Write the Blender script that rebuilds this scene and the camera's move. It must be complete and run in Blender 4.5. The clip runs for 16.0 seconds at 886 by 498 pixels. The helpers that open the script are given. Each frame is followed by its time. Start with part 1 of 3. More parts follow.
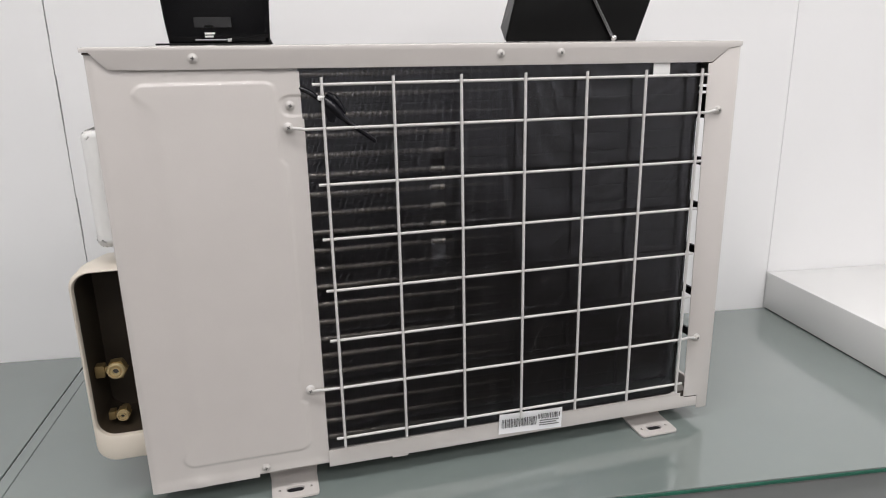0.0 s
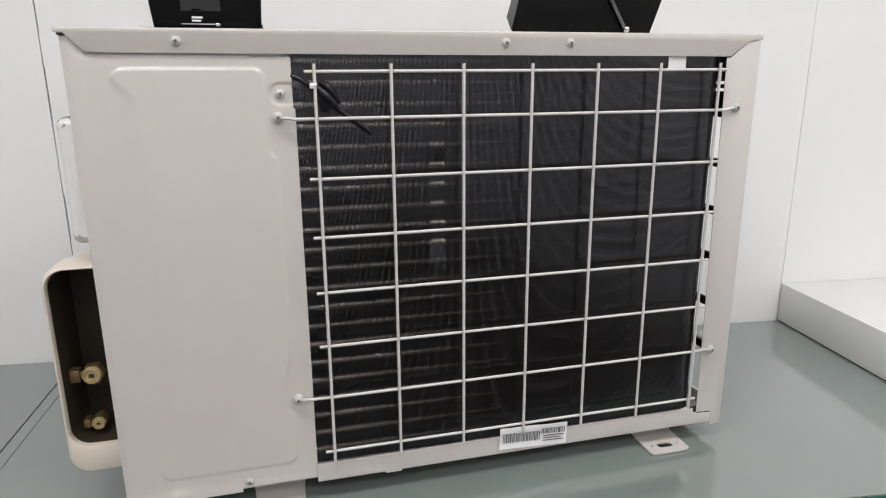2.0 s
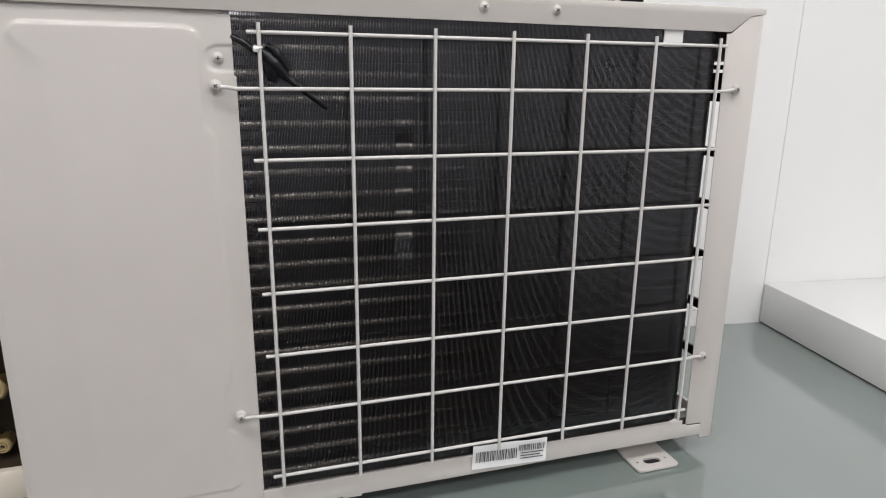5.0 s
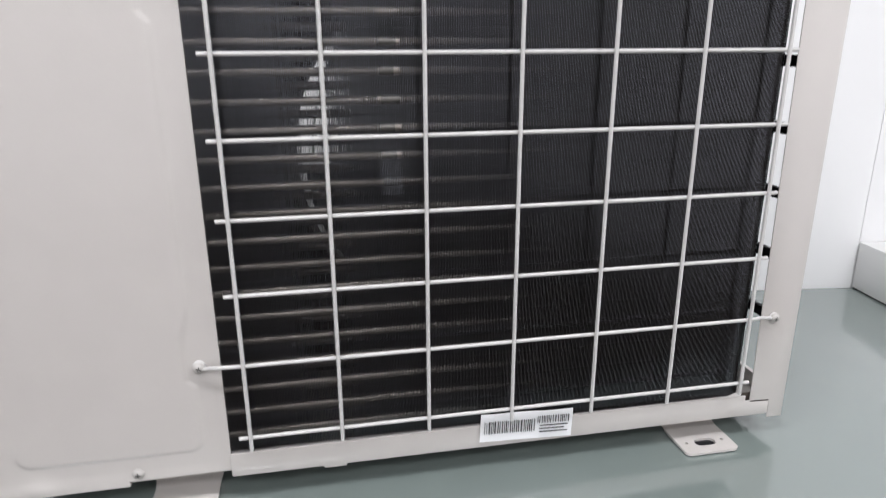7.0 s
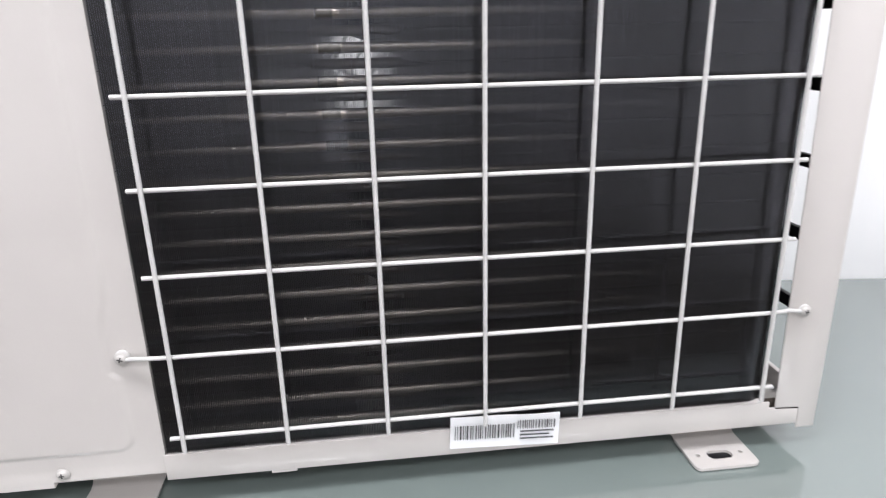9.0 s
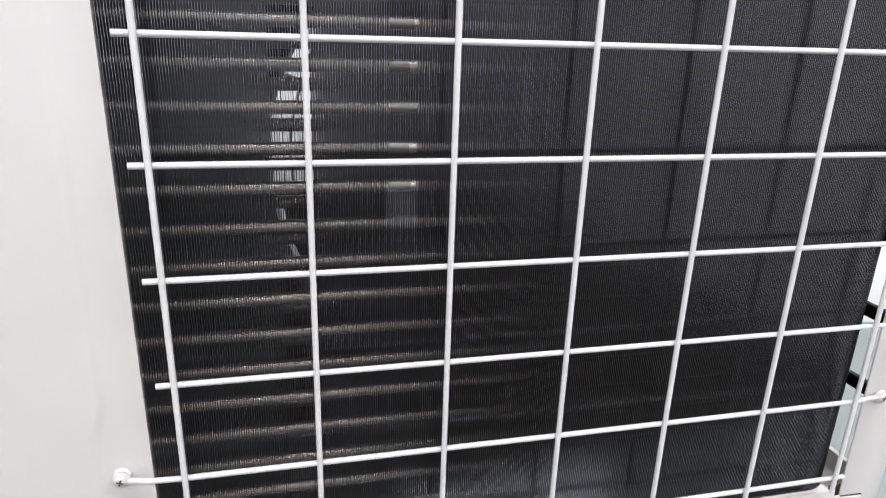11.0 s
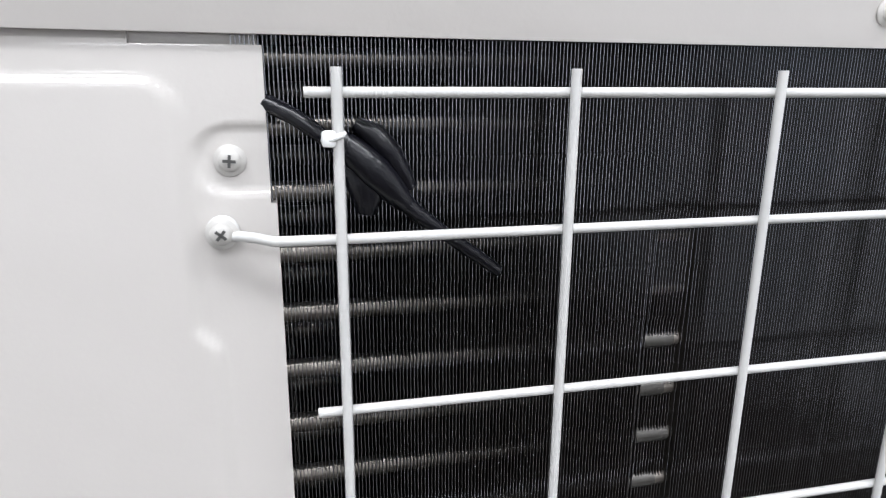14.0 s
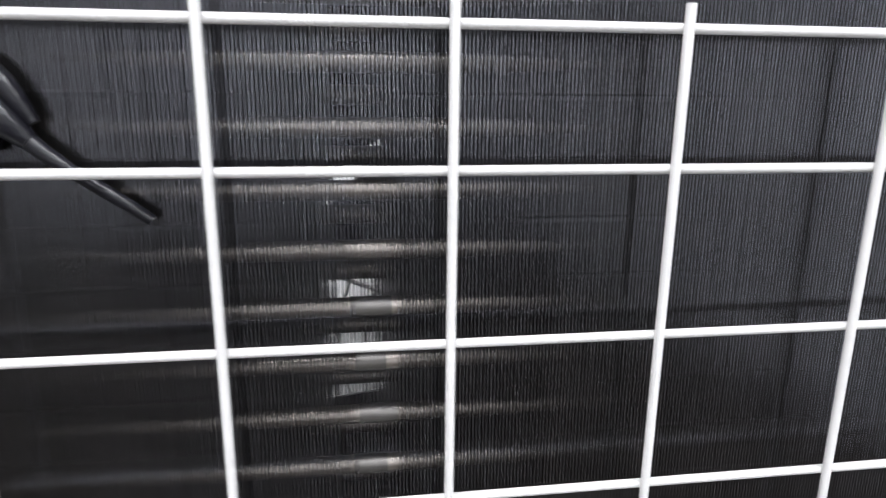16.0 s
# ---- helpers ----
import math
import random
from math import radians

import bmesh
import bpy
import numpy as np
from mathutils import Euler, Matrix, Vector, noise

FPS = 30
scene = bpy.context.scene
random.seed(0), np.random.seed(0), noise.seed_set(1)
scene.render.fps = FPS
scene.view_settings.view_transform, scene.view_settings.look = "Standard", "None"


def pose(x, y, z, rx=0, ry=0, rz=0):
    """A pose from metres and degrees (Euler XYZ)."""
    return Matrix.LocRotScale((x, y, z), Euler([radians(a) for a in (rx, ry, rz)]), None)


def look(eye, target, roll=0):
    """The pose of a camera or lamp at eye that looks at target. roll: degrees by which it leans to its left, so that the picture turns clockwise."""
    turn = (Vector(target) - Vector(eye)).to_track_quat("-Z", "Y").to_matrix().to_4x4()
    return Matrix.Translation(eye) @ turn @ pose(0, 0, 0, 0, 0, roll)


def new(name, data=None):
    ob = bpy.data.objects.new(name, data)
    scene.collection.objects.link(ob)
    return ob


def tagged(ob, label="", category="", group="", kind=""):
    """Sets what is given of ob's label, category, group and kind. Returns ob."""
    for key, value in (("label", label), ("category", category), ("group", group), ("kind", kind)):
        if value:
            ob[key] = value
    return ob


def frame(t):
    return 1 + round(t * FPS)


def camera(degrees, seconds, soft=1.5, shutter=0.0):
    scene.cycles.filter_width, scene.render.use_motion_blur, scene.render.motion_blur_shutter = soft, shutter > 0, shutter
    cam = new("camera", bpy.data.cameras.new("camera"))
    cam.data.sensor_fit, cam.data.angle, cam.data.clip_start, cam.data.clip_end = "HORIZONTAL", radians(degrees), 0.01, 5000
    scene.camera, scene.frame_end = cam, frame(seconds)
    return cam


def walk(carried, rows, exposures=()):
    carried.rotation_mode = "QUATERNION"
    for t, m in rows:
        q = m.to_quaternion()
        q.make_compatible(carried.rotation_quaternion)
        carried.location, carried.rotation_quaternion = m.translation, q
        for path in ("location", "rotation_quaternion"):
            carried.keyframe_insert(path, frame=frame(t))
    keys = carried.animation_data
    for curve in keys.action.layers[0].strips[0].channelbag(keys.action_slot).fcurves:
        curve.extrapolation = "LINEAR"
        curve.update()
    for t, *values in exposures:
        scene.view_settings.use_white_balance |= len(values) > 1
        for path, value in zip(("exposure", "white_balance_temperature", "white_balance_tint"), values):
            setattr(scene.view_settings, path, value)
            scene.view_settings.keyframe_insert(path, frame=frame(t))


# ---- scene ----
cam = camera(68.25, 16.0, soft=1.1, shutter=0.5)
PATH = [
    (0, (-0.0698, -0.7798, 0.5496), (0.4342, 1.0798, 0.0131), -1.14),
    (0.5, (-0.0694, -0.7775, 0.5478), (0.4175, 1.0873, 0.0133), -1.38),
    (1, (-0.0652, -0.7718, 0.5412), (0.4095, 1.1007, 0.0234), -1.42),
    (1.5, (-0.0601, -0.7537, 0.5342), (0.4088, 1.1191, 0.0120), -1.00),
    (2, (-0.0515, -0.7352, 0.5244), (0.4426, 1.1361, 0.0201), -0.45),
    (2.5, (-0.0395, -0.7327, 0.5155), (0.4536, 1.1459, 0.0382), -0.57),
    (3, (-0.0269, -0.7185, 0.5177), (0.4547, 1.1523, -0.0000), -1.79),
    (5.5, (-0.0274, -0.6183, 0.4923), (0.5753, 1.2199, -0.0153), 1.01),
    (6, (-0.0053, -0.5936, 0.4917), (0.5696, 1.2509, -0.0253), 1.15),
    (6.5, (0.0376, -0.5737, 0.4709), (0.4903, 1.2875, -0.1046), -0.13),
    (7, (0.0749, -0.5486, 0.4229), (0.4440, 1.3240, -0.1749), -0.27),
    (7.5, (0.1139, -0.5259, 0.3884), (0.4338, 1.3413, -0.2527), -0.85),
    (8, (0.1507, -0.5112, 0.3785), (0.4032, 1.3654, -0.2652), -2.17),
    (8.5, (0.1685, -0.4996, 0.3851), (0.3969, 1.3805, -0.2575), -2.98),
    (9, (0.1628, -0.4815, 0.3869), (0.3813, 1.4042, -0.2426), -1.31),
    (9.2, (0.1501, -0.4664, 0.3806), (0.3596, 1.4203, -0.2491), -0.63),
    (11.4, (0.0667, -0.3556, 0.4333), (0.5325, 1.4872, -0.2136), 2.12),
    (11.5, (0.0642, -0.3521, 0.4348), (0.5290, 1.4907, -0.1881), 2.12),
    (11.6, (0.0607, -0.3466, 0.4368), (0.5245, 1.4962, -0.1636), 2.12),
    (12, (0.0298, -0.3156, 0.4581), (0.5205, 1.5361, -0.1170), 2.09),
    (12.5, (-0.0024, -0.2666, 0.4831), (0.5475, 1.5650, -0.1025), 3.93),
    (13, (-0.0154, -0.2479, 0.5120), (0.5246, 1.5992, -0.0326), 1.92),
    (13.5, (-0.0212, -0.2404, 0.5192), (0.5100, 1.6127, -0.0139), 2.72),
    (14, (-0.0125, -0.2224, 0.5388), (0.4114, 1.6627, 0.0224), 0.39),
    (14.5, (0.0312, -0.2211, 0.5336), (0.3723, 1.6712, -0.0169), 1.30),
    (15, (0.0755, -0.2273, 0.5470), (0.3664, 1.6888, 0.0533), -0.95),
    (15.5, (0.1096, -0.2372, 0.5337), (0.3280, 1.6812, 0.0120), 0.51),
    (16, (0.1323, -0.2288, 0.5135), (0.4081, 1.6893, 0.0187), 0.59),
]
EXPOSURES = [(0, -0.70, 6500, 13), (3.0, -0.70, 6480, 12), (5.5, -0.72, 6480, 12), (6.5, -0.56, 6320, 12), (7.5, -0.22, 6200, 14), (8.0, -0.12, 6200, 14), (9.0, -0.03, 6200, 14), (11.5, 0.10, 6080, 12), (12.5, 0.04, 6000, 11), (14.0, -0.14, 6020, 10), (14.5, -0.18, 6040, 11), (15.0, 0.08, 6000, 10), (16, 0.36, 6080, 12)]
walk(cam, [(t, look(eye, target, roll)) for t, eye, target, roll in PATH], EXPOSURES)

# ---- light and exposure ----
world = bpy.data.worlds.new("showroom_world")
scene.world = world
world.use_nodes = True
world.node_tree.nodes["Background"].inputs[0].default_value = (0.9, 0.95, 1.0, 1)
world.node_tree.nodes["Background"].inputs[1].default_value = 0.02

LAMP_WATTS = 22.4
# the room stands a little askew to the unit: its corner on the counter, and its turn
ROOM = Matrix.Translation((1.0122, 0.3955, 0)) @ Matrix.Rotation(radians(-7.45), 4, "Z")


# ---- materials ----
def material(name, colour, rough=0.5, metal=0.0, spread=0.06, grain=60.0, bump=0.0, bump_scale=400.0, coat=0.0, spec=0.5, per_object=0.0):
    m = bpy.data.materials.new(name)
    m.use_nodes = True
    nt = m.node_tree
    b = nt.nodes["Principled BSDF"]
    b.inputs["Metallic"].default_value = metal
    b.inputs["Coat Weight"].default_value = coat
    b.inputs["Coat Roughness"].default_value = 0.05
    b.inputs["Specular IOR Level"].default_value = spec
    co = nt.nodes.new("ShaderNodeTexCoord")
    n1 = nt.nodes.new("ShaderNodeTexNoise")
    n1.inputs["Scale"].default_value = grain
    n1.inputs["Detail"].default_value = 4
    n2 = nt.nodes.new("ShaderNodeTexNoise")
    n2.inputs["Scale"].default_value = grain / 12
    n2.inputs["Detail"].default_value = 3
    nt.links.new(co.outputs["Object"], n1.inputs["Vector"])
    nt.links.new(co.outputs["Object"], n2.inputs["Vector"])
    mix = nt.nodes.new("ShaderNodeMath")
    mix.operation = "MULTIPLY_ADD"
    nt.links.new(n1.outputs[0], mix.inputs[0])
    mix.inputs[1].default_value = 0.4
    half = nt.nodes.new("ShaderNodeMath")
    half.operation = "MULTIPLY"
    half.inputs[1].default_value = 0.6
    nt.links.new(n2.outputs[0], half.inputs[0])
    nt.links.new(half.outputs[0], mix.inputs[2])
    value = mix.outputs[0]
    if per_object:
        info = nt.nodes.new("ShaderNodeObjectInfo")
        more = nt.nodes.new("ShaderNodeMath")
        more.operation = "MULTIPLY_ADD"
        more.inputs[1].default_value = per_object
        nt.links.new(info.outputs["Random"], more.inputs[0])
        nt.links.new(value, more.inputs[2])
        value = more.outputs[0]
    ramp = nt.nodes.new("ShaderNodeMapRange")
    ramp.inputs["From Min"].default_value = 0.3
    ramp.inputs["From Max"].default_value = 0.7 + per_object
    ramp.inputs["To Min"].default_value = 1 - spread
    ramp.inputs["To Max"].default_value = 1 + spread
    nt.links.new(value, ramp.inputs["Value"])
    tint = nt.nodes.new("ShaderNodeVectorMath")
    tint.operation = "SCALE"
    tint.inputs[0].default_value = colour
    nt.links.new(ramp.outputs[0], tint.inputs["Scale"])
    nt.links.new(tint.outputs[0], b.inputs["Base Color"])
    r = nt.nodes.new("ShaderNodeMapRange")
    r.inputs["From Min"].default_value = 0.3
    r.inputs["From Max"].default_value = 0.7
    r.inputs["To Min"].default_value = rough * 0.85
    r.inputs["To Max"].default_value = min(1, rough * 1.15)
    nt.links.new(n2.outputs[0], r.inputs["Value"])
    nt.links.new(r.outputs[0], b.inputs["Roughness"])
    if bump:
        nb = nt.nodes.new("ShaderNodeTexNoise")
        nb.inputs["Scale"].default_value = bump_scale
        nb.inputs["Detail"].default_value = 2
        nt.links.new(co.outputs["Object"], nb.inputs["Vector"])
        bp = nt.nodes.new("ShaderNodeBump")
        bp.inputs["Strength"].default_value = bump
        bp.inputs["Distance"].default_value = 0.001
        nt.links.new(nb.outputs[0], bp.inputs["Height"])
        nt.links.new(bp.outputs[0], b.inputs["Normal"])
    return m


PAINT = material("beige_enamel", (0.57, 0.540, 0.514), 0.16, spread=0.03, grain=30, bump=0.05, bump_scale=420, coat=0.5)
WIRE = material("wire_coating", (0.575, 0.565, 0.55), 0.4, spread=0.05, grain=120, bump=0.1, bump_scale=900)
FIN = material("coated_fin", (0.020, 0.018, 0.016), 0.38, metal=0.2, spec=0.28, spread=0.3, grain=90, per_object=0.25)
FIN_EDGE = material("cut_fin_edge", (0.37, 0.376, 0.42), 0.20, metal=1.0, spread=0.3, grain=200, per_object=0.45)
TUBE = material("dull_tube", (0.26, 0.236, 0.214), 0.36, metal=0.9, spread=0.2, grain=60)
BARE = material("bare_tube", (0.13, 0.124, 0.116), 0.5, metal=0.8, spread=0.2, grain=200)
BROWN = material("brown_inside_shade", (0.034, 0.024, 0.014), 0.6, spread=0.2)
# inner shade is put into this colour, for inside parts and narrow gaps
INNER = material("dark_inside_and_shade", (0.045, 0.034, 0.026), 0.7, spread=0.2)
FAN_GREY = material("fan_plastic", (0.10, 0.10, 0.105), 0.45, spread=0.1)
SLOT = material("recess_shade", (0.07, 0.068, 0.065), 0.6)
SCREW = material("painted_screw", (0.50, 0.48, 0.455), 0.42, spread=0.12, grain=300)
CREAM = material("cream_plastic", (0.68, 0.62, 0.53), 0.42, spread=0.04, grain=40, bump=0.05)
BRASS = material("brass", (0.31, 0.225, 0.105), 0.48, metal=0.9, spread=0.15)
RING = material("pale_brass", (0.68, 0.55, 0.31), 0.38, metal=0.5, spread=0.1)
BLACK = material("gloss_black", (0.003, 0.003, 0.0035), 0.06, spread=0.2, spec=0.14)
MATT_BLACK = material("satin_black", (0.005, 0.005, 0.005), 0.4, spread=0.2, spec=0.12)
SCREEN = material("dark_grey_plastic", (0.017, 0.017, 0.018), 0.35, spread=0.1, spec=0.3)
RUBBER = material("cable_rubber", (0.005, 0.005, 0.0075), 0.28, spread=0.3, spec=0.36, bump=0.3, bump_scale=300)
PAPER = material("label_paper", (0.88, 0.88, 0.89), 0.5, spread=0.02)
INK = material("ink", (0.07, 0.07, 0.073), 0.6)
FOAM = material("white_foam", (0.72, 0.72, 0.70), 0.8, spread=0.05)
NYLON = material("white_nylon", (0.8, 0.8, 0.78), 0.4)
STEEL = material("bright_steel", (0.7, 0.7, 0.7), 0.2, metal=1.0)
CHROME = material("dark_chrome", (0.20, 0.20, 0.21), 0.24, metal=1.0, spread=0.1)
WALL = material("white_wall_panel", (0.83, 0.83, 0.83), 0.35, spread=0.015, grain=8, bump=0.02, bump_scale=60)
SEAM = material("seam_filler", (0.02, 0.02, 0.02), 0.7)
PLINTH = material("white_laminate", (0.78, 0.78, 0.77), 0.4, spread=0.015, grain=12)
GLASSTOP = material("grey_back_painted_glass", (0.184, 0.220, 0.207), 0.15, spread=0.04, grain=10, spec=1.0, coat=0.9)
GLASSEDGE = material("green_glass_edge", (0.03, 0.13, 0.09), 0.12, spread=0.2, grain=20)
COUNTER = material("grey_counter", (0.25, 0.265, 0.26), 0.35, spread=0.03, grain=10)
FLOORING = material("dark_unseen_floor", (0.055, 0.046, 0.037), 0.35, spread=0.2, grain=6)
CEILING = material("white_ceiling", (0.78, 0.78, 0.77), 0.8, spread=0.02, grain=5)
GLOW = bpy.data.materials.new("lamp_diffuser")
GLOW.use_nodes = True
GLOW.node_tree.nodes["Principled BSDF"].inputs["Emission Color"].default_value = (1, 0.98, 0.95, 1)
GLOW.node_tree.nodes["Principled BSDF"].inputs["Emission Strength"].default_value = 4.0


# ---- mesh helpers ----
def part(name, bm, mat, parent=None, label="", smooth=False):
    me = bpy.data.meshes.new(name)
    bmesh.ops.recalc_face_normals(bm, faces=bm.faces)
    bm.to_mesh(me)
    bm.free()
    if smooth:
        me.shade_smooth()
        me.set_sharp_from_angle(angle=radians(38))
    me.materials.append(mat)
    ob = new(name, me)
    if parent:
        ob.parent = parent
    if label:
        tagged(ob, label)
    return ob


def twin(name, ob, parent, m):
    o = new(name, ob.data)
    o.parent = parent
    o.matrix_basis = m
    return o


def box(x0, x1, y0, y1, z0, z1, bevel=0.0, segs=2, bm=None):
    own = bmesh.new()
    made = bmesh.ops.create_cube(own, size=1)
    for v in made["verts"]:
        v.co = Vector(((x0 + x1) / 2 + v.co.x * (x1 - x0), (y0 + y1) / 2 + v.co.y * (y1 - y0), (z0 + z1) / 2 + v.co.z * (z1 - z0)))
    if bevel:
        bmesh.ops.bevel(own, geom=list(own.edges), offset=bevel, segments=segs, profile=0.5, affect="EDGES")
    if bm is None:
        return own
    me = bpy.data.meshes.new("tmp")
    own.to_mesh(me)
    own.free()
    bm.from_mesh(me)
    bpy.data.meshes.remove(me)
    return bm


def prism(points, y0, y1, bevel=0.0, segs=2, bm=None):
    """A flat shape in x and z, given thickness along y."""
    own = bmesh.new()
    a = [own.verts.new((x, y0, z)) for x, z in points]
    f = own.faces.new(a)
    moved = bmesh.ops.extrude_face_region(own, geom=[f])
    for v in moved["geom"]:
        if isinstance(v, bmesh.types.BMVert):
            v.co.y = y1
    if bevel:
        bmesh.ops.bevel(own, geom=list(own.edges), offset=bevel, segments=segs, profile=0.5, affect="EDGES")
    if bm is None:
        return own
    me = bpy.data.meshes.new("tmp")
    own.to_mesh(me)
    own.free()
    bm.from_mesh(me)
    bpy.data.meshes.remove(me)
    return bm


def rounded(x0, x1, z0, z1, r, n=6):
    out = []
    for cx, cz, a0 in ((x1 - r, z1 - r, 0), (x0 + r, z1 - r, 90), (x0 + r, z0 + r, 180), (x1 - r, z0 + r, 270)):
        for k in range(n + 1):
            a = radians(a0 + 90 * k / n)
            out.append((cx + r * math.cos(a), cz + r * math.sin(a)))
    return out


def sweep(path, radius, segs=10, bm=None, cap=True):
    """A round rod along a list of points."""
    bm = bm or bmesh.new()
    pts = [Vector(p) for p in path]
    radii = radius if isinstance(radius, (list, tuple)) else [radius] * len(pts)
    ahead = (pts[1] - pts[0]).normalized()
    side = ahead.orthogonal().normalized()
    rings = []
    for k, p in enumerate(pts):
        d = (pts[min(k + 1, len(pts) - 1)] - pts[max(k - 1, 0)]).normalized()
        side = (side - d * side.dot(d)).normalized()
        other = d.cross(side)
        rings.append([bm.verts.new(p + radii[k] * (math.cos(2 * math.pi * s / segs) * side + math.sin(2 * math.pi * s / segs) * other)) for s in range(segs)])
    for a, b in zip(rings, rings[1:]):
        for s in range(segs):
            bm.faces.new((a[s], a[(s + 1) % segs], b[(s + 1) % segs], b[s]))
    if cap:
        bm.faces.new(rings[0])
        bm.faces.new(rings[-1])
    return bm


def turned(profile, segs=20, axis="y"):
    """A turned shape: (radius, height) pairs round an axis; y points away from the camera side."""
    bm = bmesh.new()
    rings = []
    for r, h in profile:
        ring = []
        for s in range(segs):
            a = 2 * math.pi * s / segs
            u, v = r * math.cos(a), r * math.sin(a)
            ring.append(bm.verts.new((u, h, v) if axis == "y" else ((u, v, h) if axis == "z" else (h, u, v))))
        rings.append(ring)
    for a, b in zip(rings, rings[1:]):
        for s in range(segs):
            bm.faces.new((a[s], a[(s + 1) % segs], b[(s + 1) % segs], b[s]))
    bm.faces.new(rings[0])
    bm.faces.new(rings[-1])
    return bm


def step(a, b, x):
    t = min(1, max(0, (x - a) / (b - a)))
    return t * t * (3 - 2 * t)


# ---- the room ----
def setting(name, bm, mat, label):
    ob = part(name, bm, mat, None)
    ob.matrix_basis = ROOM
    return tagged(ob, label, kind="structure")


HIGH, LOW = 1.85, -0.8
wall_back = setting("wall_back", box(-3.2, 1.8, 0.012, 0.12, LOW, HIGH), SEAM, "back wall behind white glossy panels with dark seams")
rng = random.Random(11)
for x0, x1 in ((-2.85, -1.4444), (-1.4420, -0.0005), (0.0005, 1.40)):
    edge = [(x0, HIGH), (x0, LOW)]
    if x0 == -1.4420:
        # chipped edge along the old joint
        edge, z, out = [(x0, HIGH)], HIGH, 0.0
        while z > LOW + 0.1:
            lower = z - rng.uniform(0.02, 0.11)
            edge += [(x0 + out, z - 0.001), (x0 + out + rng.uniform(-0.0003, 0.0003), lower)]
            z, out = lower, rng.choice((0.0, 0.0006, 0.0012, -0.0006, 0.0016))
        edge += [(x0, LOW)]
    part("wall_panel", prism([(x1, LOW), (x1, HIGH)] + edge, 0.0, 0.0118), WALL, wall_back)
FAR = -6.2
wall_right = setting("wall_right", box(1.40, 1.5, FAR, 0.0, LOW, HIGH), WALL, "plain white side wall")
wall_left = setting("wall_left", box(-2.95, -2.85, FAR, 0.0, LOW, HIGH), WALL, "plain white side wall")
wall_front = setting("wall_front", box(-3.0, 1.5, FAR - 0.1, FAR, LOW, HIGH), WALL, "plain white wall across the showroom")
# floor is out of view; its dark tone darkens what the lower fins reflect
setting("floor", box(-3.0, 1.5, FAR - 0.1, 0.1, LOW - 0.1, LOW), FLOORING, "unseen showroom floor, dark brown for the coil's reflections")
setting("ceiling", box(-3.0, 1.5, FAR - 0.1, 0.1, HIGH, HIGH + 0.1), CEILING, "plain white showroom ceiling")

# counter with its glass sheet, the next counter and the raised white block
def slanted(bm, x):
    """Let the edge near x run aslant, as the joint between the counters does."""
    for v in bm.verts:
        if abs(v.co.x - x) < 0.02:
            v.co.x -= 0.066 * v.co.y
    return bm


counter = new("display_counter")
tagged(counter, "grey display counter under a glass sheet against the wall", "counter")
counter.matrix_basis = ROOM
part("cabinet", slanted(box(-1.446, 0.6, -0.590, -0.002, LOW, -0.0085, 0.002), -1.446), COUNTER, counter)
glass = new("glass_sheet")
tagged(glass, "grey-green glass sheet with polished green edge on counter", "glass top")
glass.matrix_basis = ROOM
part("sheet", slanted(box(-1.446, 0.62, -0.600, -0.002, -0.003, 0.0, 0.0006, 1), -1.446), GLASSTOP, glass)
part("edge", slanted(box(-1.4463, 0.62, -0.6005, -0.0022, -0.0084, -0.0032, 0.0005, 1), -1.446), GLASSEDGE, glass, "green polished glass edge")
second = new("side_counter")
tagged(second, "grey glass-topped counter standing beside the display counter", "counter")
second.matrix_basis = ROOM
part("cabinet", slanted(box(-2.84, -1.469, -0.590, -0.002, LOW, -0.0035, 0.002), -1.469), COUNTER, second)
part("top_sheet", slanted(box(-2.84, -1.4675, -0.600, -0.002, -0.003, 0.0, 0.0006, 1), -1.4675), GLASSTOP, second)
joint = new("joint_strip")
tagged(joint, "grey strip closing the gap between two counters", "trim")
joint.matrix_basis = ROOM
part("strip", slanted(box(-1.4658, -1.4472, -0.598, -0.002, -0.012, -0.0006, 0.0006, 1), -1.4565), GLASSTOP, joint)
block = new("white_plinth")
tagged(block, "low white laminate plinth on the glass against wall", "plinth")
block.matrix_basis = ROOM
part("casing", box(0.0, 0.6, -0.585, -0.002, 0.0022, 0.086, 0.0015, 2), PLINTH, block, smooth=True)
part("base_strip", box(0.002, 0.598, -0.583, -0.004, 0.0, 0.0022), SEAM, block, "dark recessed strip under the plinth")

# ceiling lights, assumed out of view
# second row added as frontal fill, third to brighten the far wall
for n, (u, v) in enumerate(((-1.35, -1.12), (0.25, -1.12), (-1.35, -2.35), (0.25, -2.35), (-1.35, -5.2), (0.25, -5.2))):
    fixture = new("ceiling_light")
    tagged(fixture, "long white ceiling light with glowing diffuser, assumed out of view", "ceiling light", "ceiling lights")
    fixture.matrix_basis = ROOM @ Matrix.Translation((u, v, HIGH))
    part("housing", box(-0.62, 0.62, -0.17, 0.17, -0.03, 0.0, 0.004), CEILING, fixture)
    part("diffuser", box(-0.6, 0.6, -0.15, 0.15, -0.036, -0.031, 0.001, 1), GLOW, fixture)
    lamp = bpy.data.lights.new("ceiling_lamp", "AREA")
    lamp.shape, lamp.size, lamp.size_y, lamp.energy, lamp.color = "RECTANGLE", 1.18, 0.28, LAMP_WATTS, (1.0, 0.99, 0.98)
    lo = new("ceiling_lamp", lamp)
    lo.matrix_basis = ROOM @ Matrix.Translation((u, v, HIGH - 0.045))

